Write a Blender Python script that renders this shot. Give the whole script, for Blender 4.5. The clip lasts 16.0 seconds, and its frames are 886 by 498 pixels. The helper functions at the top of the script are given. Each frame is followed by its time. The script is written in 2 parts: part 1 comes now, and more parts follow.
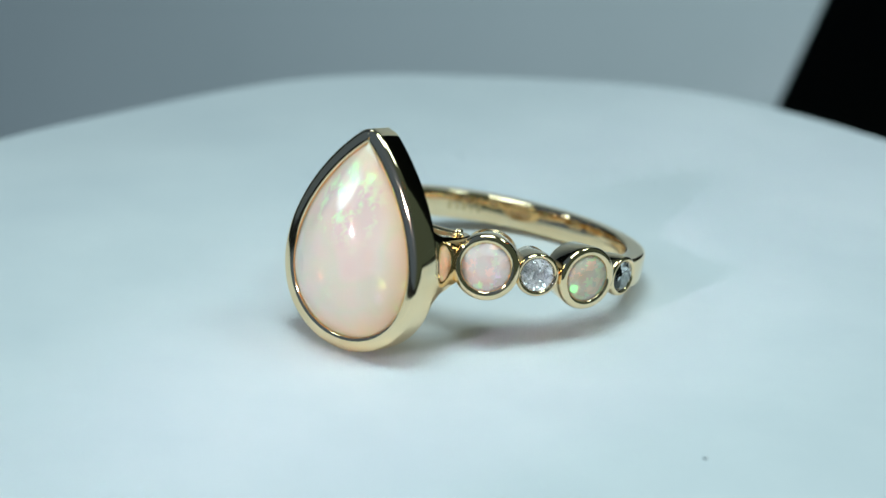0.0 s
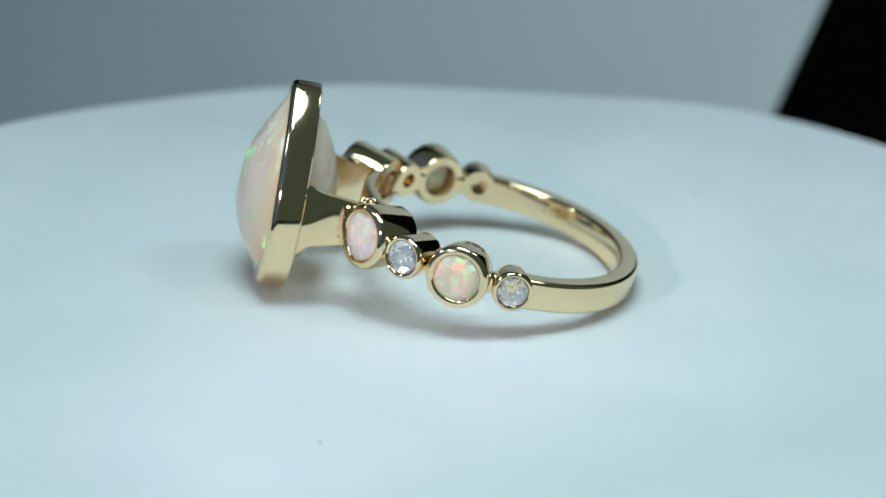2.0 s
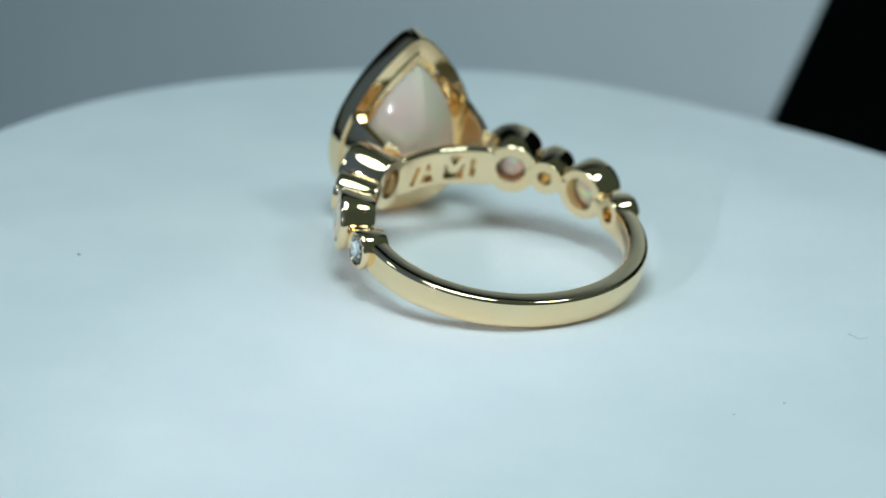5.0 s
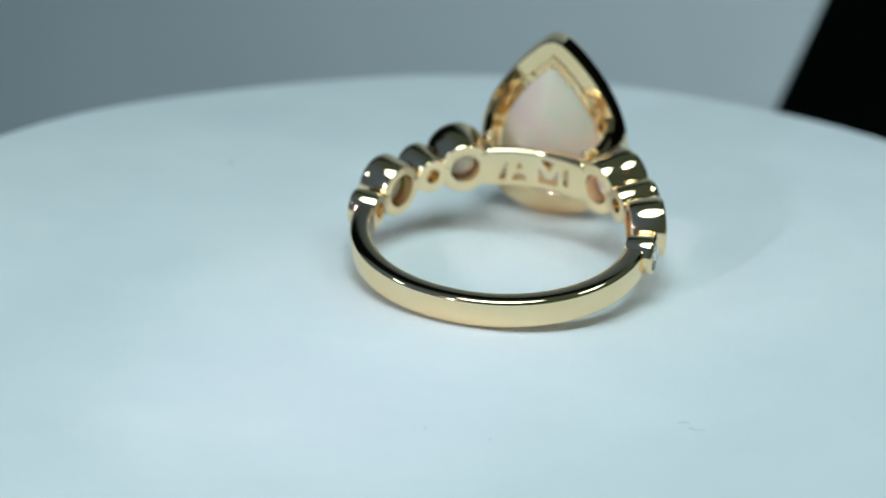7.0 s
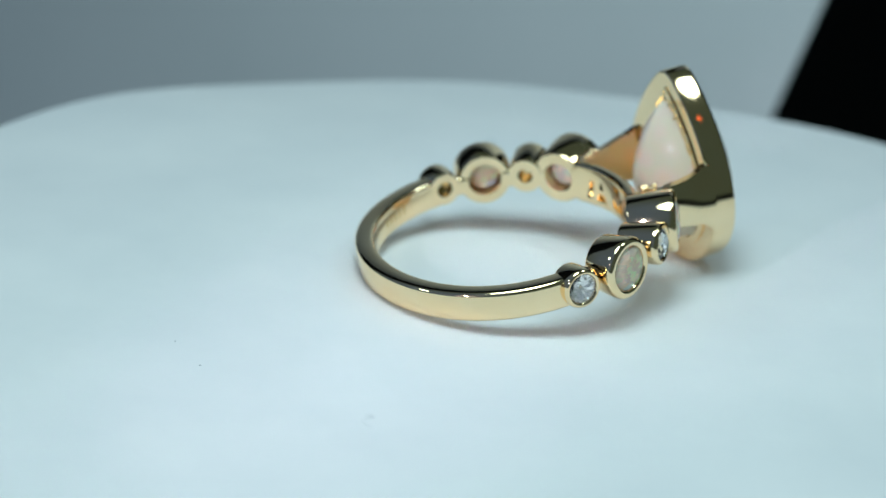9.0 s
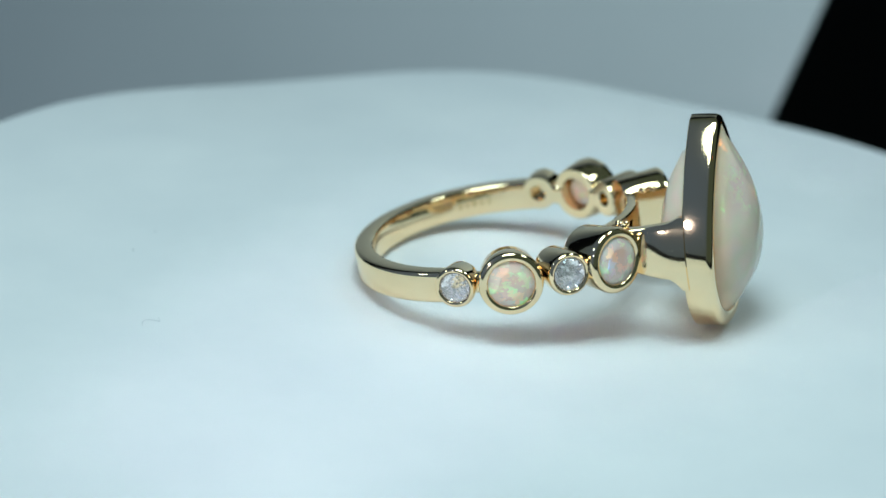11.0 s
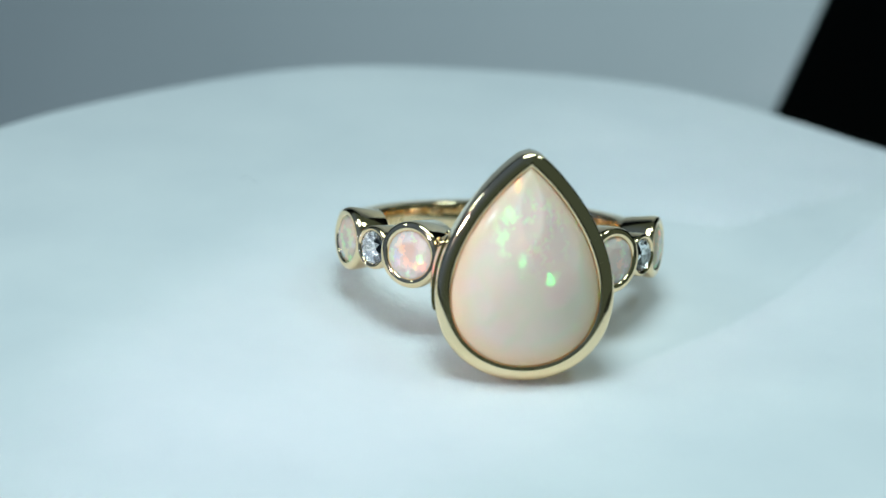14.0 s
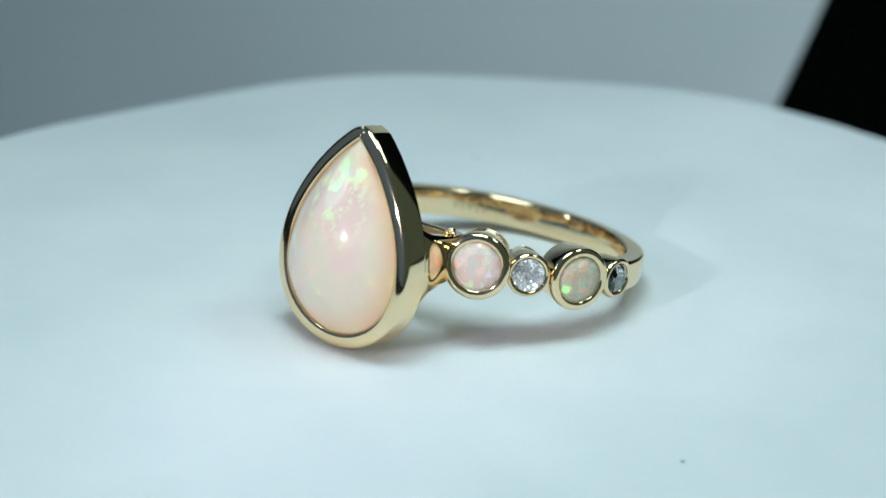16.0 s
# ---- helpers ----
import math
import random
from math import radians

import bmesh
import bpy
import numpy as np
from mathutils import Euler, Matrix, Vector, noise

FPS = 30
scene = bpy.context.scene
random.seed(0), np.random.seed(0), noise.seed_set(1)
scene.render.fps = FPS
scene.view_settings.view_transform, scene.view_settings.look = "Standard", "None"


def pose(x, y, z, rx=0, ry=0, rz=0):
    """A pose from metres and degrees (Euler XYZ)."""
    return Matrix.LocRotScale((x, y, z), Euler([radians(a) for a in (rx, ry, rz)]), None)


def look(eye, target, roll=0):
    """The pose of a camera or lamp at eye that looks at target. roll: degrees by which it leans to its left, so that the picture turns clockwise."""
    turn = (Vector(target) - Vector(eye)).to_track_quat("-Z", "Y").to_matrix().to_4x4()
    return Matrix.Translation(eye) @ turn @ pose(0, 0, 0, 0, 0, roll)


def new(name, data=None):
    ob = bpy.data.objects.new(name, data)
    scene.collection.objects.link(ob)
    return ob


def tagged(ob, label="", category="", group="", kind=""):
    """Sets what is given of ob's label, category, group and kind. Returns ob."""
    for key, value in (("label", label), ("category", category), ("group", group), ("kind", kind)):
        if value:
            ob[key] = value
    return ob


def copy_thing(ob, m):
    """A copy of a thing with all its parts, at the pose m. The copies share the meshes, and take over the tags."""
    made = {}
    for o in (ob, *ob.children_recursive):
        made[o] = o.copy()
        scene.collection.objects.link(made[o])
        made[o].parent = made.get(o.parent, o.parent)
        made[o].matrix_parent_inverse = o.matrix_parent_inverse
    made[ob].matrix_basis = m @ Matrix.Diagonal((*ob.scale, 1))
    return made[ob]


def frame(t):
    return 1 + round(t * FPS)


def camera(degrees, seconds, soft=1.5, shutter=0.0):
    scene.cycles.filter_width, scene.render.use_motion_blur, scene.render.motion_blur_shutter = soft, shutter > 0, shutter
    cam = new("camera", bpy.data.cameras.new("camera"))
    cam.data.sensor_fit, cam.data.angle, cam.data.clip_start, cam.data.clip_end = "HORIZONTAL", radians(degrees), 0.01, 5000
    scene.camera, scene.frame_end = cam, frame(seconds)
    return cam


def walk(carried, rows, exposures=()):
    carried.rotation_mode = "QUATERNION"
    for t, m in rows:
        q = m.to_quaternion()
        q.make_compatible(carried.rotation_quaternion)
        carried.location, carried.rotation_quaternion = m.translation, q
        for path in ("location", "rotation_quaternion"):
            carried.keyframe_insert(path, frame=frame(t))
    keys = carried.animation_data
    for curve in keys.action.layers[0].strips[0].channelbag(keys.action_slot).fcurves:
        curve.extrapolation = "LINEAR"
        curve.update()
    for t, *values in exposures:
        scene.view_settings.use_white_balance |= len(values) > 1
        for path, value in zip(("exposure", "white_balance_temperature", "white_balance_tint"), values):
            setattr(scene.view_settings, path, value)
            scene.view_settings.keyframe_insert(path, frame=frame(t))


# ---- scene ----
cam = camera(23.72, 16.0, soft=1.5)
MM = 0.001
EYE_AT = Vector((0.0, -0.12408, 0.05060))
YAW, PITCH, ROLL = radians(-1.582), radians(21.556), 3.32
AHEAD = Vector((math.sin(YAW) * math.cos(PITCH), math.cos(YAW) * math.cos(PITCH), -math.sin(PITCH)))
EYE = look(EYE_AT, EYE_AT + AHEAD, ROLL)
walk(cam, [(0, EYE), (16.0, EYE)],
     exposures=[(0, -0.03), (3.0, -0.09), (7.0, -0.09), (9.0, -0.02), (12.0, 0.03), (14.0, 0.05), (16.0, 0.0)])
cam.data.dof.use_dof = True
cam.data.dof.focus_distance = 0.124
cam.data.dof.aperture_fstop = 33.0

TURN = -22.68  # degrees a second


def spin(t):
    return pose(0, 0, 0, 0, 0, TURN * t)


# ---- world and lamps ----
world = bpy.data.worlds.new("dark_room")
scene.world = world
world.use_nodes = True


def room_glow(nt):
    """A dim room, with a little brighter, bluer glow added from the unseen left front."""
    co = nt.nodes.new("ShaderNodeTexCoord")
    side = nt.nodes.new("ShaderNodeVectorMath")
    side.operation = "DOT_PRODUCT"
    side.inputs[1].default_value = Vector((-0.80, -0.42, 0.42)).normalized()
    nt.links.new(co.outputs["Generated"], side.inputs[0])
    shade = nt.nodes.new("ShaderNodeValToRGB")
    for e, (at, c) in zip(shade.color_ramp.elements, ((0.35, (0.046, 0.070, 0.060)), (0.95, (0.064, 0.104, 0.175)))):
        e.position, e.color = at, (*c, 1)
    shade.color_ramp.interpolation = "EASE"
    nt.links.new(side.outputs["Value"], shade.inputs[0])
    nt.links.new(shade.outputs[0], nt.nodes["Background"].inputs[0])


room_glow(world.node_tree)


def disk_lamp(name, eye, target, size, watts, colour, spread=180):
    d = bpy.data.lights.new(name, "AREA")
    d.shape, d.size, d.energy, d.color = "DISK", size, watts, colour
    d.spread = radians(spread)
    ob = new(name, d)
    ob.matrix_world = look(eye, target)
    return ob


COOL = (0.71, 0.96, 1.01)
disk_lamp("overhead_lamp", (-0.008, -0.033, 0.120), (0, 0, 0), 0.064, 0.100, COOL)
disk_lamp("right_lamp", (0.066, -0.010, 0.118), (0, 0, 0), 0.030, 0.029, COOL)
disk_lamp("left_lamp", (-0.150, -0.040, 0.100), (0, 0, 0), 0.022, 0.022, COOL)
disk_lamp("camera_lamp", (-0.068, -0.102, 0.046), (0, -0.006, 0.002), 0.007, 0.00090, (0.92, 0.91, 1.05), 20)
disk_lamp("red_indicator", (0.105, -0.055, 0.125), (0, 0, 0.005), 0.004, 0.0002, (1.0, 0.16, 0.03))


# ---- materials ----
def material(name):
    m = bpy.data.materials.new(name)
    m.use_nodes = True
    return m, m.node_tree, m.node_tree.nodes["Principled BSDF"]


def node(nt, kind, **values):
    n = nt.nodes.new(kind)
    for k, v in values.items():
        n.inputs[k].default_value = v
    return n


def ramp(nt, source, stops):
    r = nt.nodes.new("ShaderNodeValToRGB")
    while len(r.color_ramp.elements) < len(stops):
        r.color_ramp.elements.new(0.5)
    for e, (at, c) in zip(r.color_ramp.elements, stops):
        e.position, e.color = at, (*c, 1)
    nt.links.new(source, r.inputs[0])
    return r


def surface_noise(nt, scale, detail=4.0):
    co = nt.nodes.new("ShaderNodeTexCoord")
    n = node(nt, "ShaderNodeTexNoise", Scale=scale, Detail=detail)
    nt.links.new(co.outputs["Object"], n.inputs["Vector"])
    return n


def bump(nt, b, height, strength, distance):
    k = node(nt, "ShaderNodeBump", Strength=strength, Distance=distance)
    nt.links.new(height, k.inputs["Height"])
    nt.links.new(k.outputs[0], b.inputs["Normal"])


def plain(name, dark, light, scale, rough, metal=0.0, relief=0.0, distance=1e-5):
    m, nt, b = material(name)
    n = surface_noise(nt, scale)
    r = ramp(nt, n.outputs["Fac"], [(0.3, dark), (0.7, light)])
    nt.links.new(r.outputs[0], b.inputs["Base Color"])
    b.inputs["Roughness"].default_value, b.inputs["Metallic"].default_value = rough, metal
    if relief:
        f = surface_noise(nt, scale * 9)
        bump(nt, b, f.outputs["Fac"], relief, distance)
    return m


GOLD = plain("polished_gold", (1.0, 0.735, 0.43), (1.0, 0.78, 0.50), 400, 0.075, 1.0, 0.05, 4e-6)
GOLD_SATIN = plain("satin_gold", (0.84, 0.60, 0.30), (0.92, 0.70, 0.40), 600, 0.22, 1.0, 0.15, 6e-6)
PAPER = plain("white_paper", (0.77, 0.78, 0.79), (0.84, 0.84, 0.84), 90, 0.85, 0.0, 0.25, 2e-5)
CARD = plain("grey_card", (0.85, 0.86, 0.85), (0.90, 0.90, 0.89), 40, 0.9, 0.0, 0.2, 3e-5)
# near-black puts the unlit room's darkness into the table top and far wall
BLACK = plain("room_darkness", (0.004, 0.004, 0.005), (0.008, 0.008, 0.009), 60, 0.95)
PLASTIC = plain("dark_plastic", (0.02, 0.02, 0.02), (0.03, 0.03, 0.03), 80, 0.5)
LINT = plain("grey_lint", (0.20, 0.22, 0.24), (0.34, 0.36, 0.38), 3000, 0.9)


def opal(name, body, warm, green, pink, zone, seed, cell, flash, sparse, spread, clear=0.0, fire=0.34, base=0.5, front=None, cluster=None):
    """Milky body with small tilted coloured plates below the polish, which flash where they meet the light."""
    m, nt, b = material(name)
    co = nt.nodes.new("ShaderNodeTexCoord")

    def vector(op, first, second, third=None):
        v = nt.nodes.new("ShaderNodeVectorMath")
        v.operation = op
        for k, value in enumerate((first, second, third)):
            if isinstance(value, tuple):
                v.inputs[k].default_value = value
            elif value is not None:
                nt.links.new(value, v.inputs[k])
        return v.outputs[0]

    n = surface_noise(nt, zone, 2)
    r = ramp(nt, n.outputs["Fac"], [(0.30, warm), (0.42, body), (0.50, green), (0.57, body), (0.68, pink)])
    body_colour = r.outputs[0]
    if front is not None:
        axis = nt.nodes.new("ShaderNodeSeparateXYZ")
        nt.links.new(co.outputs["Object"], axis.inputs[0])
        # orange glow of the gold setting in the stone's edge, painted into its colour
        level = node(nt, "ShaderNodeMapRange", **{"From Min": front - 0.0018, "From Max": front + 0.0010})
        nt.links.new(axis.outputs[1], level.inputs[0])
        girdle = ramp(nt, level.outputs[0], [(0.0, (0, 0, 0)), (0.36, (0.55,) * 3), (0.62, (0.7,) * 3), (0.85, (0, 0, 0))])
        blend = nt.nodes.new("ShaderNodeMix")
        blend.data_type = "RGBA"
        blend.inputs[7].default_value = (0.94, 0.52, 0.24, 1)
        nt.links.new(girdle.outputs[0], blend.inputs[0])
        nt.links.new(body_colour, blend.inputs[6])
        body_colour = blend.outputs[2]
    nt.links.new(body_colour, b.inputs["Base Color"])
    b.inputs["Roughness"].default_value = 0.04
    b.inputs["IOR"].default_value = 1.45
    b.inputs["Transmission Weight"].default_value = clear
    b.inputs["Subsurface Weight"].default_value = 0.6
    b.inputs["Subsurface Radius"].default_value = (1.0, 0.7, 0.55)
    b.inputs["Subsurface Scale"].default_value = 0.0014
    mp = node(nt, "ShaderNodeMapping", Location=(seed * 0.013, seed * 0.007, seed * 0.003), Rotation=(0.3, 0.6, 0.2), Scale=(1.4, 0.5, 1.0))
    nt.links.new(co.outputs["Object"], mp.inputs["Vector"])
    wob = node(nt, "ShaderNodeTexNoise", Scale=cell * 2.6, Detail=5.0)
    nt.links.new(mp.outputs[0], wob.inputs["Vector"])
    ragged = vector("MULTIPLY_ADD", wob.outputs["Color"], (1.5 / cell, 1.0 / cell, 2.0 / cell), mp.outputs[0])
    vo = node(nt, "ShaderNodeTexVoronoi", Scale=cell)
    nt.links.new(ragged, vo.inputs["Vector"])
    geo = nt.nodes.new("ShaderNodeNewGeometry")
    tilt = vector("MULTIPLY_ADD", vo.outputs["Color"], (1.2, 1.2, 1.2), geo.outputs["Normal"])
    unit = vector("NORMALIZE", vector("SUBTRACT", tilt, (0.6, 0.6, 0.40)), None)
    sep = nt.nodes.new("ShaderNodeSeparateColor")
    nt.links.new(vo.outputs["Color"], sep.inputs[0])
    hue = ramp(nt, sep.outputs[1], [(0.0, (1.0, 0.10, 0.03)), (fire * 0.6, (1.0, 0.40, 0.04)), (fire, (0.12, 1.0, 0.16)),
                                    (0.74, (0.03, 1.0, 0.14)), (0.90, (0.05, 0.45, 1.0)), (1.0, (0.9, 0.08, 0.4))])
    g = node(nt, "ShaderNodeBsdfGlossy", Roughness=spread)
    nt.links.new(unit, g.inputs["Normal"])
    mask = ramp(nt, sep.outputs[2], [(sparse, (0, 0, 0)), (sparse + 0.08, (flash,) * 3)])
    slow = node(nt, "ShaderNodeTexNoise", Scale=cell * 0.3, Detail=3.0)
    nt.links.new(mp.outputs[0], slow.inputs["Vector"])
    gate = ramp(nt, slow.outputs["Fac"], [(0.47, (base,) * 3), (0.62, (1, 1, 1))])
    gated = vector("MULTIPLY", mask.outputs[0], gate.outputs[0])
    if front is not None:
        depth = node(nt, "ShaderNodeMapRange", **{"From Min": front + 0.001, "From Max": front})
        nt.links.new(axis.outputs[1], depth.inputs[0])
        gated = vector("MULTIPLY", gated, depth.outputs[0])
    nt.links.new(vector("MULTIPLY", hue.outputs[0], gated), g.inputs["Color"])
    mix = nt.nodes.new("ShaderNodeAddShader")
    nt.links.new(b.outputs[0], mix.inputs[0])
    nt.links.new(g.outputs[0], mix.inputs[1])
    if cluster:
        # one patch of fine green plates that all lean the same way
        away = nt.nodes.new("ShaderNodeVectorMath")
        away.operation = "DISTANCE"
        away.inputs[1].default_value = cluster[0]
        nt.links.new(co.outputs["Object"], away.inputs[0])
        near = node(nt, "ShaderNodeMapRange", **{"From Min": cluster[1], "From Max": cluster[1] * 0.5})
        nt.links.new(away.outputs["Value"], near.inputs[0])
        flake = node(nt, "ShaderNodeTexNoise", Scale=900.0, Detail=6.0, Roughness=0.62)
        nt.links.new(mp.outputs[0], flake.inputs["Vector"])
        torn = ramp(nt, flake.outputs["Fac"], [(0.49, (0, 0, 0)), (0.54, (0.0, 0.22, 0.03)), (0.68, (0.0, 0.55, 0.08))])
        lean = nt.nodes.new("ShaderNodeVectorTransform")
        lean.vector_type, lean.convert_from, lean.convert_to = "VECTOR", "OBJECT", "WORLD"
        lean.inputs[0].default_value = cluster[2]
        patch = node(nt, "ShaderNodeBsdfGlossy", Roughness=0.30)
        nt.links.new(vector("NORMALIZE", vector("ADD", geo.outputs["Normal"], lean.outputs[0]), None), patch.inputs["Normal"])
        nt.links.new(vector("MULTIPLY", torn.outputs[0], near.outputs[0]), patch.inputs["Color"])
        both = nt.nodes.new("ShaderNodeAddShader")
        nt.links.new(mix.outputs[0], both.inputs[0])
        nt.links.new(patch.outputs[0], both.inputs[1])
        mix = both
    out = next(k for k in nt.nodes if k.type == "OUTPUT_MATERIAL")
    nt.links.new(mix.outputs[0], out.inputs["Surface"])
    return m


OPAL_BIG = opal("milky_opal", (0.83, 0.68, 0.57), (0.85, 0.62, 0.46), (0.78, 0.70, 0.545), (0.83, 0.64, 0.555), 230, 1, 1900, 0.34, 0.86, 0.26, 0.0, 0.20, 0.40, -0.0138, ((0.0004, -0.0159, 0.0027), 0.0026, (0.66, 0.0, 0.46)))
OPAL_PINK = opal("pink_opal", (0.95, 0.72, 0.65), (0.96, 0.60, 0.48), (0.88, 0.76, 0.65), (0.95, 0.64, 0.58), 480, 2, 2300, 0.36, 0.60, 0.32, 0.1, 0.58)
OPAL_HONEY = opal("honey_opal", (0.92, 0.72, 0.56), (0.93, 0.62, 0.40), (0.84, 0.73, 0.54), (0.92, 0.66, 0.54), 480, 3, 2300, 0.34, 0.60, 0.32, 0.2, 0.50)


def diamond_crown():
    m, nt, b = material("diamond_crown")
    b.inputs["Base Color"].default_value = (0.99, 0.995, 1, 1)
    b.inputs["Roughness"].default_value = 0.0
    b.inputs["IOR"].default_value = 1.6
    b.inputs["Transmission Weight"].default_value = 1.0
    return m


DIAMOND = diamond_crown()
PAVILION = plain("diamond_pavilion", (0.97, 0.96, 0.94), (1.0, 0.99, 0.97), 3000, 0.03, 0.80)


# ---- building helpers ----
def mesh_from(bm, name, mat, crease=40):
    """Millimetres to metres, shaded smooth but for edges sharper than the crease."""
    bmesh.ops.recalc_face_normals(bm, faces=bm.faces)
    bmesh.ops.scale(bm, vec=(MM, MM, MM), verts=bm.verts)
    me = bpy.data.meshes.new(name)
    bm.to_mesh(me)
    bm.free()
    for f in me.polygons:
        f.use_smooth = True
    me.set_sharp_from_angle(angle=radians(crease))
    me.materials.append(mat)
    return me


def part(name, bm, mat, parent, label="", crease=40):
    ob = new(name, mesh_from(bm, name, mat, crease))
    ob.parent = parent
    if label:
        ob["label"] = label
    return ob


def skin(bm, rings, closed_profile=True, closed_path=True):
    """Quads over a list of rings of points."""
    rows = [[bm.verts.new(p) for p in r] for r in rings]
    n, m = len(rows), len(rows[0])
    for i in range(n if closed_path else n - 1):
        a, b = rows[i], rows[(i + 1) % n]
        for j in range(m if closed_profile else m - 1):
            k = (j + 1) % m
            bm.faces.new((a[j], a[k], b[k], b[j]))
    return rows


def cap(bm, row):
    return bm.faces.new(row)


def lathe(bm, profile, steps, closed=False):
    """Turn (radius, height) points about z."""
    rings = [[(r * math.cos(2 * math.pi * k / steps), r * math.sin(2 * math.pi * k / steps), h) for r, h in profile]
             for k in range(steps)]
    return skin(bm, rings, closed_profile=closed)


def stand(bm, m):
    bmesh.ops.transform(bm, matrix=m, verts=bm.verts)


def radial(angle, r, z=0.0):
    """Pose at that angle from the front of the ring, the z axis pointing outwards."""
    a = radians(angle)
    out = Vector((math.sin(a), -math.cos(a), 0))
    side = Vector((math.cos(a), math.sin(a), 0))
    up = Vector((0, 0, 1))
    m = Matrix((side, up, side.cross(up))).transposed().to_4x4()
    m.translation = out * r + Vector((0, 0, z))
    return m


# ---- setting ----
def backdrop():
    bm = bmesh.new()
    edge = lambda z: 30.0 + 0.358 * z
    deep = lambda x, z: 75.0 + 0.66 * (32.0 - x) + 0.4 * z
    front = [(x, deep(x, z), z) for x, z in ((-330, -80), (edge(-80), -80), (edge(215), 215), (-330, 215))]
    a = [bm.verts.new(p) for p in front]
    b = [bm.verts.new((x + 0.3, y + 0.6, z)) for x, y, z in front]
    bm.faces.new(a), bm.faces.new(b)
    for i in range(4):
        bm.faces.new((a[i], a[(i + 1) % 4], b[(i + 1) % 4], b[i]))
    ob = new("backdrop_card", mesh_from(bm, "backdrop_card", CARD))
    tagged(ob, "pale grey card leaning back behind the turntable", "backdrop", kind="structure")
    bm = bmesh.new()
    s = [bm.verts.new(p) for p in ((-900, -900, -80), (900, -900, -80), (900, 900, -80), (-900, 900, -80))]
    bm.faces.new(s)
    tagged(new("ground", mesh_from(bm, "ground", BLACK)), "table top under the turntable, coloured near-black as room darkness", "table top", kind="structure")
    bm = bmesh.new()
    s = [bm.verts.new(p) for p in ((-900, 420, -80), (900, 420, -80), (900, 420, 700), (-900, 420, 700))]
    bm.faces.new(s)
    tagged(new("wall_north", mesh_from(bm, "wall_north", BLACK)), "near-black wall far behind the card, standing in for room darkness", "wall", kind="structure")


PAPER_R = 42.9
DIP = 0.226
HEAD_AZ, LEAN = -126.2, 12.3
# edge of the paper: rise (cos, sin) and reach (cos, sin), harmonic by harmonic
EDGE_WAVE = [(0.37, 0.11, -0.39, -0.08), (-0.06, 0.60, 0.12, -0.07), (-0.13, -0.28, 0.39, -0.01), (-0.09, -0.09, 0.15, 0.09), (-0.07, -0.11, -0.01, 0.10),
             (-0.07, -0.05, 0.06, -0.04), (-0.01, -0.07, 0.05, 0.05), (-0.16, -0.03, 0.03, -0.05), (-0.01, -0.07, -0.05, 0.0)]


def paper_reach(a):
    return PAPER_R + 0.08 + sum(c * math.cos(k * a) + s * math.sin(k * a) for k, (_, _, c, s) in enumerate(EDGE_WAVE, 1))


def paper_height(r, a):
    rise = -0.01 + sum(c * math.cos(k * a) + s * math.sin(k * a) for k, (c, s, _, _) in enumerate(EDGE_WAVE, 1))
    u = min(1.0, max(0.0, (r / PAPER_R - 0.62) / 0.38))
    v = min(1.0, max(0.0, (r - 12.0) / 14.0))
    back = r * math.cos(a - radians(HEAD_AZ + 180))
    return rise * u * u * (3 - 2 * u) + (0.0196 * back - DIP) * (1 - v * v * (3 - 2 * v))


def turntable():
    base = tagged(new("turntable"), "round turntable topped with a wavy white paper disc", "turntable")
    bm = bmesh.new()
    steps = 180
    rows = []
    for k in range(steps):
        a = 2 * math.pi * k / steps
        radii = [paper_reach(a) * q / 40 for q in range(1, 41)]
        rows.append([(r * math.cos(a), r * math.sin(a), paper_height(r, a)) for r in radii])
    grid = skin(bm, rows, closed_profile=False)
    mid = bm.verts.new((0, 0, -DIP))
    for k in range(steps):
        bm.faces.new((mid, grid[k][0], grid[(k + 1) % steps][0]))
    low = [bm.verts.new((v.co.x, v.co.y, v.co.z - 0.25)) for v in (g[-1] for g in grid)]
    for k in range(steps):
        bm.faces.new((grid[k][-1], grid[(k + 1) % steps][-1], low[(k + 1) % steps], low[k]))
    part("paper_disc", bm, PAPER, base, "white paper disc with a slightly wavy edge")
    bm = bmesh.new()
    lathe(bm, [(0.01, -1.2), (39.0, -1.2), (39.6, -1.8), (39.6, -7.5), (39.0, -8), (0.01, -8)], 96)
    part("platter", bm, PLASTIC, base, "dark plastic platter")
    return base


def turntable_foot():
    bm = bmesh.new()
    lathe(bm, [(0.01, -8), (30, -8), (34, -12), (36, -79), (35, -80), (0.01, -80)], 64)
    ob = new("plinth", mesh_from(bm, "plinth", PLASTIC))
    return tagged(ob, "dark plastic plinth carrying the turning platter", "plinth")


# ---- the ring ----
RING_AT = Vector((-0.11, 0.02, 2.75)) * MM


def ring_pose():
    az, ti = radians(HEAD_AZ), radians(LEAN)
    head = Vector((math.cos(az) * math.cos(ti), math.sin(az) * math.cos(ti), math.sin(ti)))
    z = Vector((-math.cos(az) * math.sin(ti), -math.sin(az) * math.sin(ti), math.cos(ti)))
    y = -head
    m = Matrix((y.cross(z), y, z)).transposed().to_4x4()
    m.translation = RING_AT
    return m


R_IN, R_OUT = 8.2, 9.45
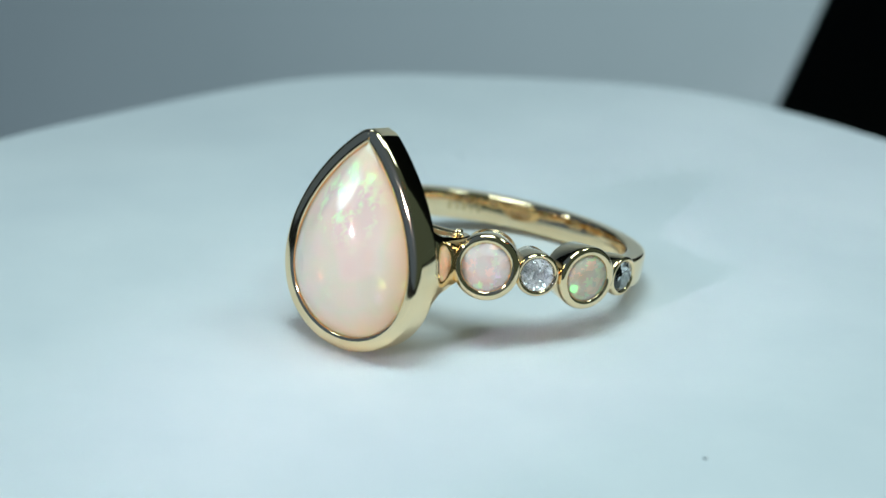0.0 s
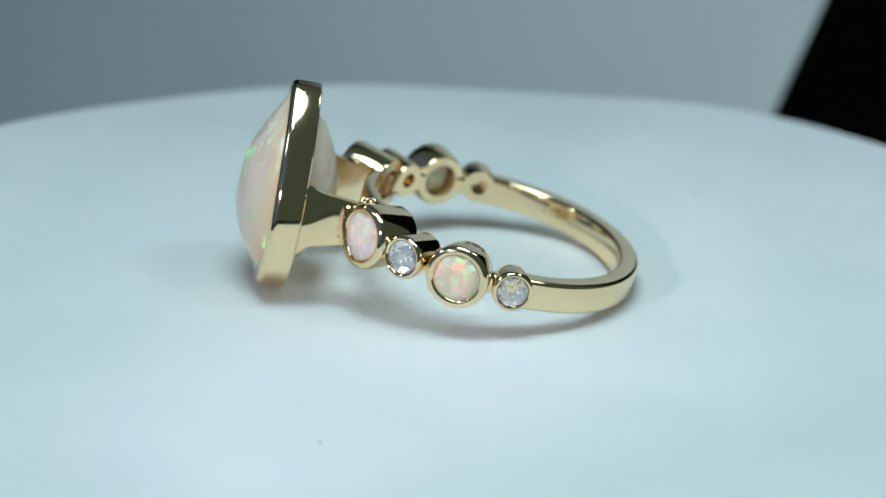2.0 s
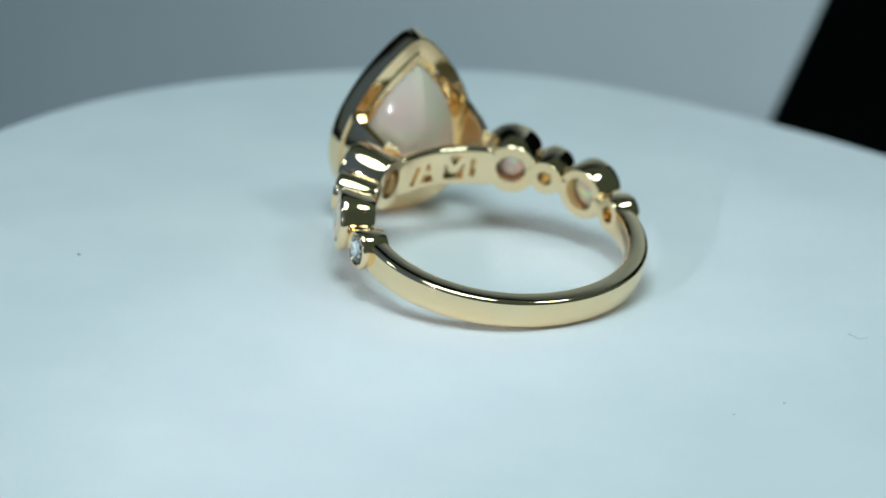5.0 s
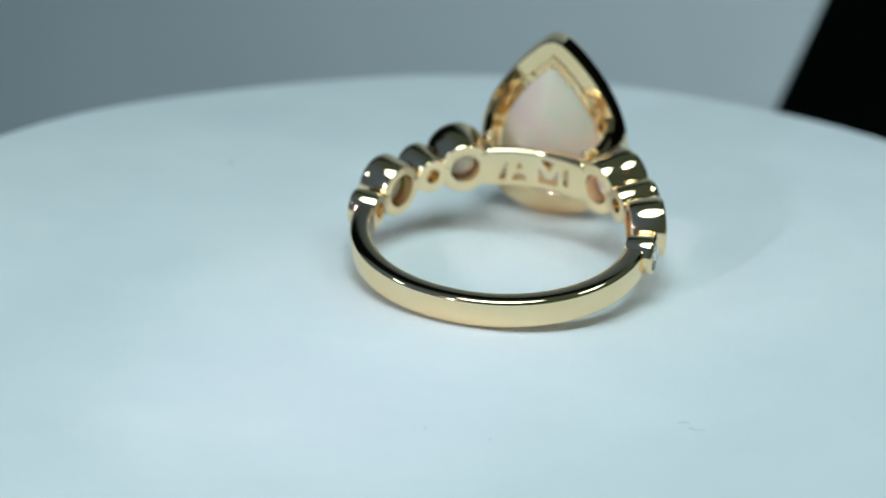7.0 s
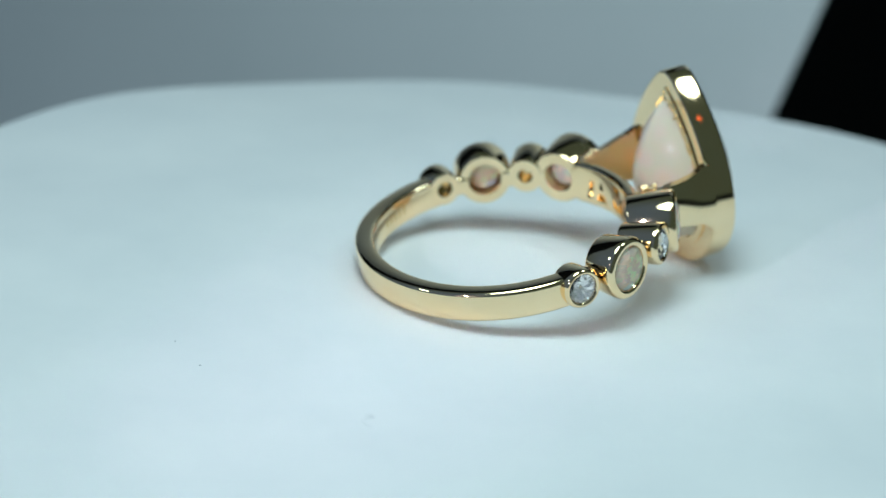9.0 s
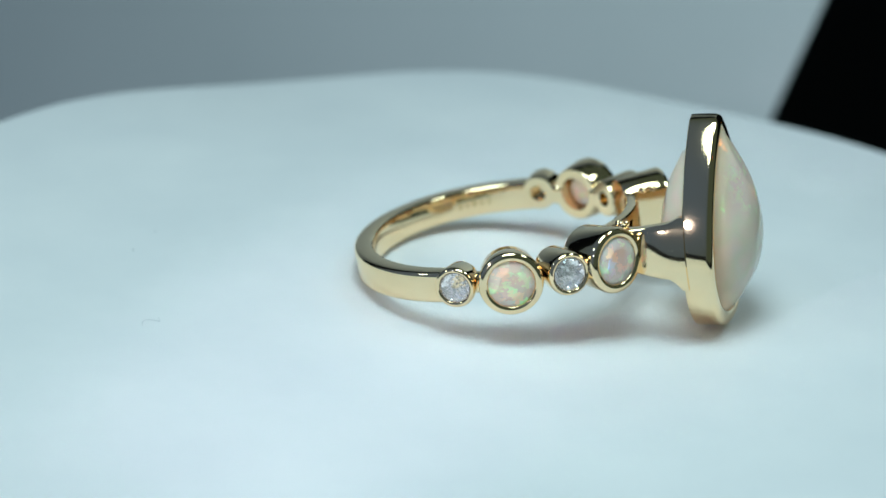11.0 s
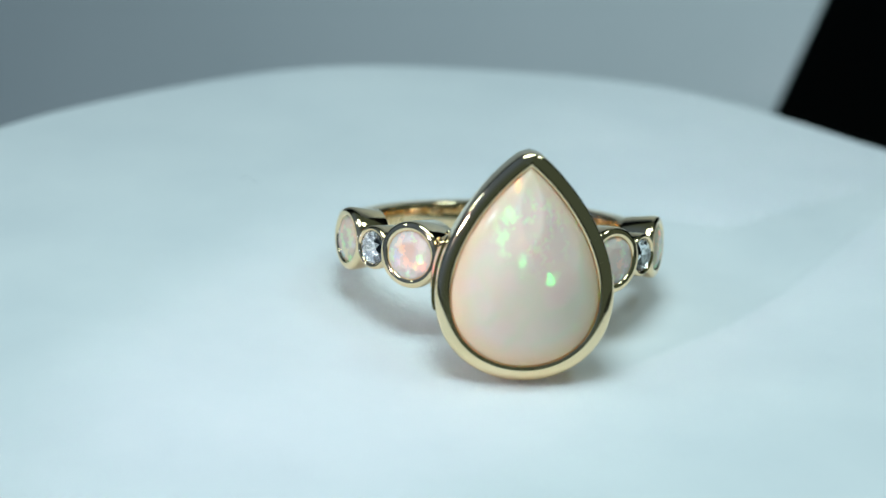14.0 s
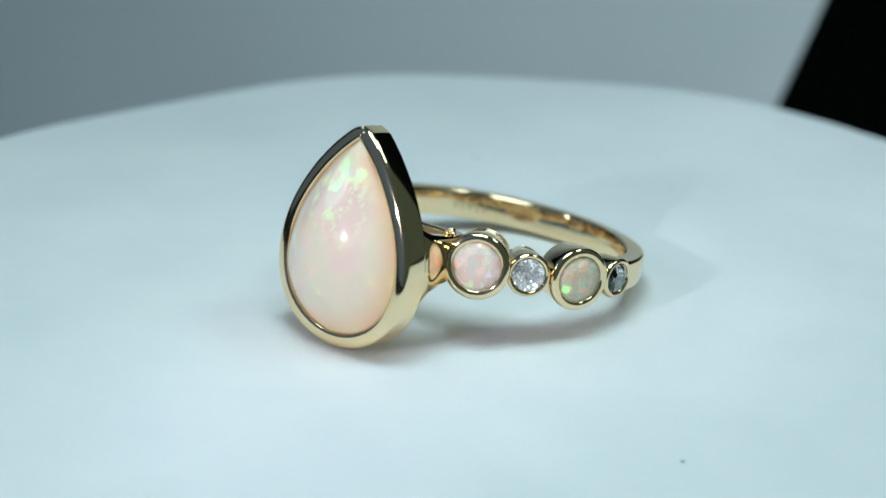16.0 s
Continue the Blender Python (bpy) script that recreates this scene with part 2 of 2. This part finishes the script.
# angle from the front, radius of the face, outer radius of the cup, stone radius, hole radius behind
CUPS = [(33.0, 11.15, 1.98, 1.42, 1.0, "opal"), (49.4, 10.75, 1.31, 0.98, 0.5, "diamond"),
        (68.4, 10.3, 1.92, 1.38, 1.1, "opal"), (88.0, 9.9, 1.24, 0.90, 0.55, "diamond")]


def smooth(a, b, x):
    u = min(1.0, max(0.0, (x - a) / (b - a)))
    return u * u * (3 - 2 * u)


def band_size(deg):
    """Half height and outer radius of the band at an angle from the front."""
    d = abs(deg)
    half = 0.62 + (1.38 - 0.62) * (1 - smooth(22, 31, d)) + (0.95 - 0.62) * smooth(84, 92, d)
    outer = 8.95 + (R_OUT - 8.95) * smooth(84, 93, d)
    return half, outer


def cutter(profile_shapes):
    bm = bmesh.new()
    for shape in profile_shapes:
        shape(bm)
    me = bpy.data.meshes.new("cut")
    bmesh.ops.recalc_face_normals(bm, faces=bm.faces)
    bm.to_mesh(me)
    bm.free()
    return bpy.data.objects.new("cut", me)


def cut_away(bm, shapes):
    """The bmesh with the shapes cut out of it."""
    me = bpy.data.meshes.new("body")
    bmesh.ops.recalc_face_normals(bm, faces=bm.faces)
    bm.to_mesh(me)
    bm.free()
    ob = new("body", me)
    tool = cutter(shapes)
    scene.collection.objects.link(tool)
    mod = ob.modifiers.new("cut", "BOOLEAN")
    mod.object, mod.operation, mod.solver = tool, "DIFFERENCE", "EXACT"
    got = bpy.data.meshes.new_from_object(ob.evaluated_get(bpy.context.evaluated_depsgraph_get()))
    bm = bmesh.new()
    bm.from_mesh(got)
    for o in (ob, tool):
        bpy.data.objects.remove(o)
    return bm


def peg(angle, rad, r0, r1, z=0.0):
    def add(bm):
        t = bmesh.new()
        lathe(t, [(rad, r0), (rad, r1)], 24)
        t.verts.ensure_lookup_table()
        cap(t, [t.verts[2 * k] for k in range(24)])
        cap(t, [t.verts[2 * k + 1] for k in range(24)])
        stand(t, radial(angle, 0, z))
        me = bpy.data.meshes.new("peg")
        t.to_mesh(me)
        t.free()
        bm.from_mesh(me)
    return add


def slot(points, r0=7.0, r1=10.0):
    """A hole of that outline, in millimetres along the inside of the band, through its front."""
    def add(bm):
        a = [bm.verts.new((x * 1.27, -r0, z * 1.2)) for x, z in points]
        b = [bm.verts.new((x * 1.27, -r1, z * 1.2)) for x, z in points]
        bm.faces.new(a), bm.faces.new(b)
        n = len(a)
        for i in range(n):
            bm.faces.new((a[i], a[(i + 1) % n], b[(i + 1) % n], b[i]))
    return add


def band(ring):
    bm = bmesh.new()
    rings = []
    steps = 240
    for k in range(steps):
        deg = -180 + 360 * k / steps
        half, outer = band_size(deg)
        a = radians(deg)
        lift = 0.10 * smooth(95, 180, abs(deg))
        prof = []
        for cr, cz, rad, start in ((outer, half, 0.26, 0), (R_IN, half, 0.24, 90), (R_IN, -half, 0.16, 180), (outer, -half, 0.26, 270)):
            for q in range(4):
                w = radians(start + 30 * q)
                in_r = cr - rad if cr > R_IN else cr + rad
                in_z = cz - rad if cz > 0 else cz + rad
                prof.append((in_r + rad * math.cos(w), in_z + rad * math.sin(w) + lift))
        flat = 1 - 0.05 * max(0.0, -math.cos(a))
        rings.append([(r * math.sin(a), -r * flat * math.cos(a), z) for r, z in prof])
    skin(bm, rings)
    shapes = [peg(s * c[0], c[4], 7, 10, 0.15) for c in CUPS for s in (1, -1)]
    shapes += [slot([(1.95, -0.75), (1.65, -0.75), (1.35, 0.35), (1.6, 0.35)]),
               slot([(1.25, -0.75), (0.45, -0.75), (0.62, -0.3), (1.08, -0.3)]),
               slot([(1.02, 0.0), (0.68, 0.0), (0.85, 0.55)]),
               slot([(-0.3, 0.75), (-1.1, 0.75), (-0.7, 0.05)]),
               slot([(-0.15, -0.75), (-0.15, 0.3), (-0.55, -0.4), (-0.85, -0.4), (-1.25, 0.3), (-1.25, -0.75)]),
               slot([(-1.55, -0.6), (-1.85, -0.6), (-1.85, 0.5), (-1.55, 0.5)])]
    bm = cut_away(bm, shapes)
    part("band", bm, GOLD, ring, "polished yellow gold band with pierced openings inside", 35)


def cup(ring, angle, face, rad, stone, hole, floor):
    bm = bmesh.new()
    r0 = 8.14
    prof = [(hole, r0), (rad * 0.86, r0), (rad * 0.90, r0 + 0.12), (rad, face - 0.42), (rad * 0.995, face - 0.2), (rad * 0.965, face - 0.06),
            (rad * 0.91, face), ((rad + stone) / 2, face + 0.03), (stone + 0.10, face + 0.02), (stone + 0.03, face - 0.04), (stone - 0.01, face - 0.12), (stone - 0.02, face - 0.45),
            (stone * 0.9, face - 0.6), (hole, face - 1.35)]
    if floor:
        prof = [(0.0005, r0 + 1.15), (hole * 0.8, r0 + 1.08), (hole * 0.97, r0 + 0.92)] + prof[:-1] + [(hole, face - stone - 0.05), (0.0005, face - stone - 0.1)]
    lathe(bm, prof, 48, closed=not floor)
    stand(bm, radial(angle, 0, 0.15))
    return part("bezel_cup", bm, GOLD, ring, "round polished gold bezel cup", 40)


def small_opal(parent, angle, face, stone, hole, mat, label):
    """Shallow rose-cut opal: flat table, two rows of broad soft facets, a cone behind."""
    bm = bmesh.new()
    levels = [(stone * 0.56, face + 0.17, 0.0), (stone * 0.82, face + 0.07, 0.5), (stone, face - 0.10, 0.0), (stone * 0.97, face - 0.45, 0.0),
              (stone * 0.74, face - 1.1, 0.0), (hole * 0.9, 9.0, 0.0), (hole * 0.5, 8.85, 0.0)]
    rows = []
    for k, (r, h, off) in enumerate(levels):
        n = 10 if k < 2 else 20
        rows.append([bm.verts.new((r * math.cos(2 * math.pi * (q + off) / n), r * math.sin(2 * math.pi * (q + off) / n), h)) for q in range(n)])
    top, mid, rim = rows[:3]
    bm.faces.new(top)
    for k in range(10):
        n = (k + 1) % 10
        bm.faces.new((top[k], mid[k], top[n]))
        bm.faces.new((top[k], mid[k - 1], rim[2 * k], mid[k]))
        bm.faces.new((mid[k], rim[2 * k], rim[2 * k + 1]))
        bm.faces.new((mid[k], rim[2 * k + 1], rim[(2 * k + 2) % 20]))
    for a, b in zip(rows[2:], rows[3:]):
        for k in range(20):
            n = (k + 1) % 20
            bm.faces.new((a[k], a[n], b[n], b[k]))
    bm.faces.new(rows[-1])
    stand(bm, radial(angle, 0, 0.15))
    part("small_opal", bm, mat, parent, label, 9)


def brilliant(parent, angle, face, stone):
    """Round brilliant: table, star and main facets above the girdle, a cone of facets below."""
    bm = bmesh.new()
    def ringpts(n, r, z, off=0.0):
        return [bm.verts.new((r * math.cos(2 * math.pi * (k + off) / n), r * math.sin(2 * math.pi * (k + off) / n), z)) for k in range(n)]
    g = face - 0.12
    top = ringpts(8, stone * 0.56, g + stone * 0.30)
    mid = ringpts(8, stone * 0.80, g + stone * 0.19, 0.5)
    gir = ringpts(16, stone * 0.99, g + 0.02)
    bm.faces.new(top)
    for k in range(8):
        n = (k + 1) % 8
        bm.faces.new((top[k], mid[k], top[n]))
        bm.faces.new((top[k], mid[k - 1], gir[2 * k]))
        bm.faces.new((top[k], gir[2 * k], mid[k]))
        bm.faces.new((mid[k], gir[2 * k], gir[2 * k + 1]))
        bm.faces.new((mid[k], gir[2 * k + 1], gir[(2 * k + 2) % 16]))
    bm.faces.new(gir)
    stand(bm, radial(angle, 0, 0.15))
    crown = part("diamond_crown", bm, DIAMOND, parent, "clear faceted crown of a brilliant-cut diamond", 1)
    crown.visible_shadow = False
    for f in crown.data.polygons:
        f.use_smooth = False
    bm = bmesh.new()
    gir2 = ringpts(16, stone * 0.99, g - 0.03)
    low = ringpts(16, stone * 0.52, g - 0.03 - stone * 0.34, 0.5)
    deep = ringpts(8, stone * 0.24, g - 0.03 - stone * 0.66, 0.25)
    for v in low + deep:
        v.co.z += random.uniform(-0.24, 0.24) * stone
    tip = bm.verts.new((0, 0, g - stone * 0.80))
    back = []
    for k in range(16):
        n = (k + 1) % 16
        back.append(bm.faces.new((gir2[k], gir2[n], low[k])))
        back.append(bm.faces.new((gir2[n], low[n], low[k])))
    for k in range(8):
        n = (k + 1) % 8
        back.append(bm.faces.new((low[2 * k], low[2 * k + 1], deep[k])))
        back.append(bm.faces.new((low[2 * k + 1], low[(2 * k + 2) % 16], deep[k])))
        back.append(bm.faces.new((low[(2 * k + 2) % 16], deep[n], deep[k])))
        back.append(bm.faces.new((deep[k], deep[n], tip)))
    stand(bm, radial(angle, 0, 0.15))
    ob = part("diamond_pavilion", bm, PAVILION, parent, "bright mirror-like lower facets of a diamond", 1)
    for f in ob.data.polygons:
        f.use_smooth = False


# pear outline, in the plane of the head
PEAR_Z, PEAR_H, PEAR_W, PEAR_M = 0.53, 6.68, 6.18, 0.70


def pear(inset, n=64):
    """Closed outline of the pear (x, z), drawn in by the inset."""
    pts = []
    for k in range(n + 1):
        u = math.pi * (k / n) ** 1.15
        pts.append((PEAR_W * math.sin(u) * math.sin(u / 2) ** PEAR_M, PEAR_Z + PEAR_H * math.cos(u)))
    half = []
    for k in range(n + 1):
        a, b = pts[max(0, k - 1)], pts[min(n, k + 1)]
        dx, dz = b[0] - a[0], b[1] - a[1]
        l = math.hypot(dx, dz)
        x, z = pts[k][0] + inset * dz / l, pts[k][1] - inset * dx / l
        half.append([x, z])
    half[-1] = [0.0, pts[-1][1] + inset]
    first = next(k for k in range(1, n) if half[k][0] > 0.02)
    a, b = half[first], half[first + 1]
    top = a[1] + (a[0]) * (a[1] - b[1]) / max(1e-6, b[0] - a[0]) if inset else pts[0][1]
    for k in range(first):
        u = k / first
        half[k] = [u * a[0], top + u * (a[1] - top)]
    if inset < 0.5:
        half = [(x, z - 0.22 * math.exp(-(x / 0.42) ** 2) if z > 0 else z) for x, z in half]
    left = [(-x, z) for x, z in half[-2:0:-1]]
    return [tuple(p) for p in half] + left


FACE_Y, BACK_Y = -14.52, -12.7
HEAD_TIP = Matrix.Translation((0.26, -13.75, 0.08)) @ Matrix.Rotation(radians(2.5), 4, "X") @ Matrix.Translation((0, 13.6, 0))


def head(ring):
    rim = [(0.0, 0.40), (0.01, 0.29), (0.05, 0.18), (0.14, 0.09), (0.28, 0.03), (0.46, 0.0), (0.62, -0.01), (0.75, 0.0), (0.83, 0.04), (0.87, 0.13)]
    prof = [(1.2, BACK_Y - 0.06), (0.10, BACK_Y), (0.02, BACK_Y - 0.06), (0.0, BACK_Y - 0.2)]
    prof += [(i, FACE_Y + d) for i, d in rim]
    prof += [(0.94, FACE_Y + 0.6), (1.2, FACE_Y + 1.1), (1.45, BACK_Y - 0.35)]
    loops = [[(x, y, z) for x, z in pear(i)] for i, y in prof]
    bm = bmesh.new()
    skin(bm, loops)
    stand(bm, HEAD_TIP)
    bezel = part("pear_bezel", bm, GOLD, ring, "polished gold pear-shaped bezel", 35)
    # ragged inner seat that holds the stone from behind
    bm = bmesh.new()
    loops = []
    for k, (i, y) in enumerate(((1.1, BACK_Y - 0.10), (1.1, BACK_Y + 0.06), (1.45, BACK_Y + 0.12), (1.78, BACK_Y + 0.03), (1.90, BACK_Y - 0.20), (1.7, BACK_Y - 0.5))):
        row = []
        for q, (x, z) in enumerate(pear(i)):
            rough = 0.10 * noise.noise(Vector((x * 1.9, z * 1.9, 3.1))) + 0.07 * noise.noise(Vector((x * 5, z * 5, k)))
            u = rough if k > 1 else 0.0
            row.append((x * (1 + u * 0.22), y + u, z * (1 + u * 0.16)))
        loops.append(row)
    skin(bm, loops)
    edge_line = pear(1.72)
    for q in range(0, len(edge_line), 4):
        x, z = edge_line[q]
        lump = bmesh.ops.create_icosphere(bm, subdivisions=2, radius=random.uniform(0.10, 0.20))["verts"]
        at = Vector((x + random.uniform(-0.1, 0.1), BACK_Y + random.uniform(-0.05, 0.08), z + random.uniform(-0.1, 0.1)))
        for v in lump:
            v.co = v.co * (1 + 0.3 * noise.noise(v.co * 8 + at)) + at
    stand(bm, HEAD_TIP)
    part("seat_ledge", bm, GOLD, bezel, "rough bright-cut gold ledge behind the stone", 50)
    # stone: smooth dome with a few broad facets ground into it, milky cone behind
    bm = bmesh.new()
    base = pear(0.89, 64)
    n = len(base)
    cz, high = -0.2, 2.13
    rise = lambda f: high * max(0.0, 1 - f ** 2.2) ** 0.92
    cuts = []
    for k, push in ((0, 0.26), (26, 0.11), (44, 0.10), (64, 0.08), (84, 0.10), (102, 0.11)):
        a, b = base[(k - 1) % n], base[(k + 1) % n]
        nx, nz = (b[1] - a[1]), -(b[0] - a[0])
        l = math.hypot(nx, nz)
        nx, nz = -nx / l, -nz / l
        d = base[k][0] * nx + (base[k][1] - cz) * nz
        if d < 0:
            nx, nz, d = -nx, -nz, -d
        at = 0.70
        slope = (rise(at + 0.01) - rise(at - 0.01)) / 0.02
        cuts.append((nx / d, nz / d, rise(at) - push, slope, at))

    def dome(x, z, f):
        h = rise(f)
        for nx, nz, top, slope, at in cuts:
            h = min(h, top + slope * (x * nx + (z - cz) * nz - at))
        return max(0.0, h)

    rings = []
    for f, y in ((0.22, -10.5), (0.5, -11.1), (0.76, -12.0), (0.95, FACE_Y + 0.95), (1.0, FACE_Y + 0.6)):
        rings.append([(x * f, y, cz + (z - cz) * f) for x, z in base])
    for k in range(31):
        f = math.cos(k / 30 * math.pi / 2 * 0.985)
        rings.append([(x * f, FACE_Y + 0.12 - dome(x * f, cz + (z - cz) * f, f), cz + (z - cz) * f) for x, z in base])
    r = skin(bm, rings, closed_path=False)
    cap(bm, r[0]), cap(bm, r[-1])
    stand(bm, HEAD_TIP)
    part("pear_opal", bm, OPAL_BIG, bezel, "large milky white opal with green and orange flashes", 30)
    # shoulders, flush with the bezel's sides, that run back to the band
    for s in (1, -1):
        bm = bmesh.new()
        rows = []
        for k in range(15):
            u = k / 14
            y = BACK_Y - 0.35 + 5.0 * u
            x = 4.93 - 0.20 * u - 0.75 * u * u
            f = 1 - smooth(0.05, 0.26, u)
            hi = 1.72 + 0.28 * f * f - 0.35 * smooth(0.1, 0.8, u)
            lo = -1.62 - 0.75 * f * f + 0.45 * smooth(0.1, 0.8, u)
            w = smooth(0.0, 0.55, u)
            t, e = 0.55, 0.08
            side = []
            for q in range(9):
                z = lo + (hi - lo) * q / 8
                c = (z - PEAR_Z) / PEAR_H
                v = math.acos(c)
                rim = PEAR_W * math.sin(v) * math.sin(v / 2) ** PEAR_M - 0.012
                face = x - 0.10 * (z + 0.2) - 0.06 * (z + 0.2) ** 2
                side.append(((1 - w) * rim + w * face, z))
            inner = min(p for p, z in side) - t
            loop = [(inner, lo)] + [(side[0][0] - e, lo)] + [(p, z + (e if q == 0 else -e if q == 8 else 0)) for q, (p, z) in enumerate(side)]
            loop += [(side[-1][0] - e, hi), (inner, hi)]
            rows.append([(s * p + 0.12 * (1 - w), y, z) for p, z in loop])
        r = skin(bm, rows, closed_path=False)
        cap(bm, r[0]), cap(bm, r[-1])
        part("shoulder", bm, GOLD, ring, "polished gold shoulder joining head and band", 40)


def bead(ring, s):
    """Small rough bead of gold in the corner between shoulder and first cup."""
    bm = bmesh.new()
    for k in range(9):
        t = bmesh.new()
        bmesh.ops.create_icosphere(t, subdivisions=2, radius=random.uniform(0.13, 0.22))
        for v in t.verts:
            v.co *= 1 + 0.3 * noise.noise(v.co * 9 + Vector((k, s, 0)))
        stand(t, Matrix.Translation((random.uniform(-0.42, 0.42), random.uniform(-0.2, 0.2), random.uniform(-0.12, 0.08))))
        me = bpy.data.meshes.new("grain")
        t.to_mesh(me)
        t.free()
        bm.from_mesh(me)
        bpy.data.meshes.remove(me)
    stand(bm, Matrix.Translation((s * BEAD[0], BEAD[1], BEAD[2])) @ Matrix.Rotation(radians(-50 * s), 4, "Z"))
    part("solder_bead", bm, GOLD, ring, "rough gold solder bead", 60)


def hallmark(ring, angle):
    """Stamped marks on the inside of the band, too worn to read."""
    bm = bmesh.new()
    for k, (w, h) in enumerate(((0.22, 0.55), (0.16, 0.6), (0.3, 0.5), (0.14, 0.6), (0.26, 0.55))):
        a0 = radians(angle + 3.6 * k)
        for da, db in (((-w / 2, w / 2)),):
            pts = []
            for q, z in ((da, -h / 2), (db, -h / 2), (db, h / 2), (da, h / 2)):
                a = a0 + q / 8.2
                flat = 1 - 0.05 * max(0.0, -math.cos(a))
                pts.append((a, flat, z))
            inner = [bm.verts.new((8.175 * math.sin(a), -8.175 * f * math.cos(a), z)) for a, f, z in pts]
            outer = [bm.verts.new((8.26 * math.sin(a), -8.26 * f * math.cos(a), z)) for a, f, z in pts]
            bm.faces.new(inner)
            for i in range(4):
                bm.faces.new((inner[i], inner[(i + 1) % 4], outer[(i + 1) % 4], outer[i]))
    part("hallmark", bm, GOLD_SATIN, ring, "worn stamped marks")


BEAD = (3.45, -9.05, 1.55)


def opal_ring():
    ring = tagged(new("opal_ring"), "yellow gold ring with pear opal, small opals and diamonds", "ring")
    band(ring)
    for s in (1, -1):
        for k, (ang, face, rad, stone, hole, what) in enumerate(CUPS):
            c = cup(ring, s * ang, face, rad, stone, hole, what == "diamond")
            if what == "diamond":
                brilliant(c, s * ang, face, stone)
            else:
                pink = k == 0
                small_opal(c, s * ang, face, stone, hole, OPAL_PINK if pink else OPAL_HONEY,
                         "milky pink rose-cut opal with soft flashes" if pink else "translucent honey opal with colour flashes")
    head(ring)
    for s in (1, -1):
        bead(ring, s)
    hallmark(ring, 112.0)
    hallmark(ring, -136.0)
    return ring


def specks():
    bm = bmesh.new()
    bmesh.ops.create_icosphere(bm, subdivisions=1, radius=0.11)
    for v in bm.verts:
        v.co = Vector((v.co.x * 1.3, v.co.y * 0.7, max(0.0, v.co.z * 0.5 + 0.05)))
    speck = tagged(new("dust_speck", mesh_from(bm, "dust_speck", LINT)), "tiny grey dust speck on the white paper", "dust")
    bm = bmesh.new()
    rings = []
    for k in range(25):
        u = k / 24
        p = Vector((1.3 * (u - 0.5) + 0.25 * math.sin(7 * u), 0.45 * math.sin(5.2 * u + 0.4), 0.05 + 0.05 * math.sin(3 * u) ** 2))
        rings.append([p + Vector((0, 0.010 * math.cos(a), 0.010 * math.sin(a))) for a in (0, 2.1, 4.2)])
    r = skin(bm, rings, closed_path=False)
    fibre = tagged(new("lint_fibre", mesh_from(bm, "lint_fibre", LINT)), "fine curled grey fibre lying on the white paper", "lint")
    return speck, fibre


backdrop()
TABLE = turntable()
turntable_foot()
RING = opal_ring()
SPECK, FIBRE = specks()
GRAINS = [(copy_thing(SPECK, pose(0, 0, 0)), x * MM, y * MM, turn) for x, y, turn in ((8.12, 21.7, 40), (11.1, 19.73, 110))]
for g in (SPECK, *(q[0] for q in GRAINS)):
    tagged(g, group="dust on the paper")
for q in GRAINS:
    q[0].scale = (0.6, 0.6, 0.6)


def motions():
    times = [0.5 * k for k in range(33)]
    ring0 = ring_pose()
    walk(TABLE, [(t, spin(t)) for t in times])
    walk(RING, [(t, spin(t) @ ring0) for t in times])
    walk(SPECK, [(t, spin(t) @ pose(0.01171, -0.02366, 0.0)) for t in times])
    for ob, x, y, turn in GRAINS:
        walk(ob, [(t, spin(t) @ pose(x, y, 0.0, 0, 0, turn)) for t in times])
    walk(FIBRE, [(t, spin(t) @ pose(-0.00319, 0.02257, 0.0, 0, 0, 150)) for t in times])


motions()
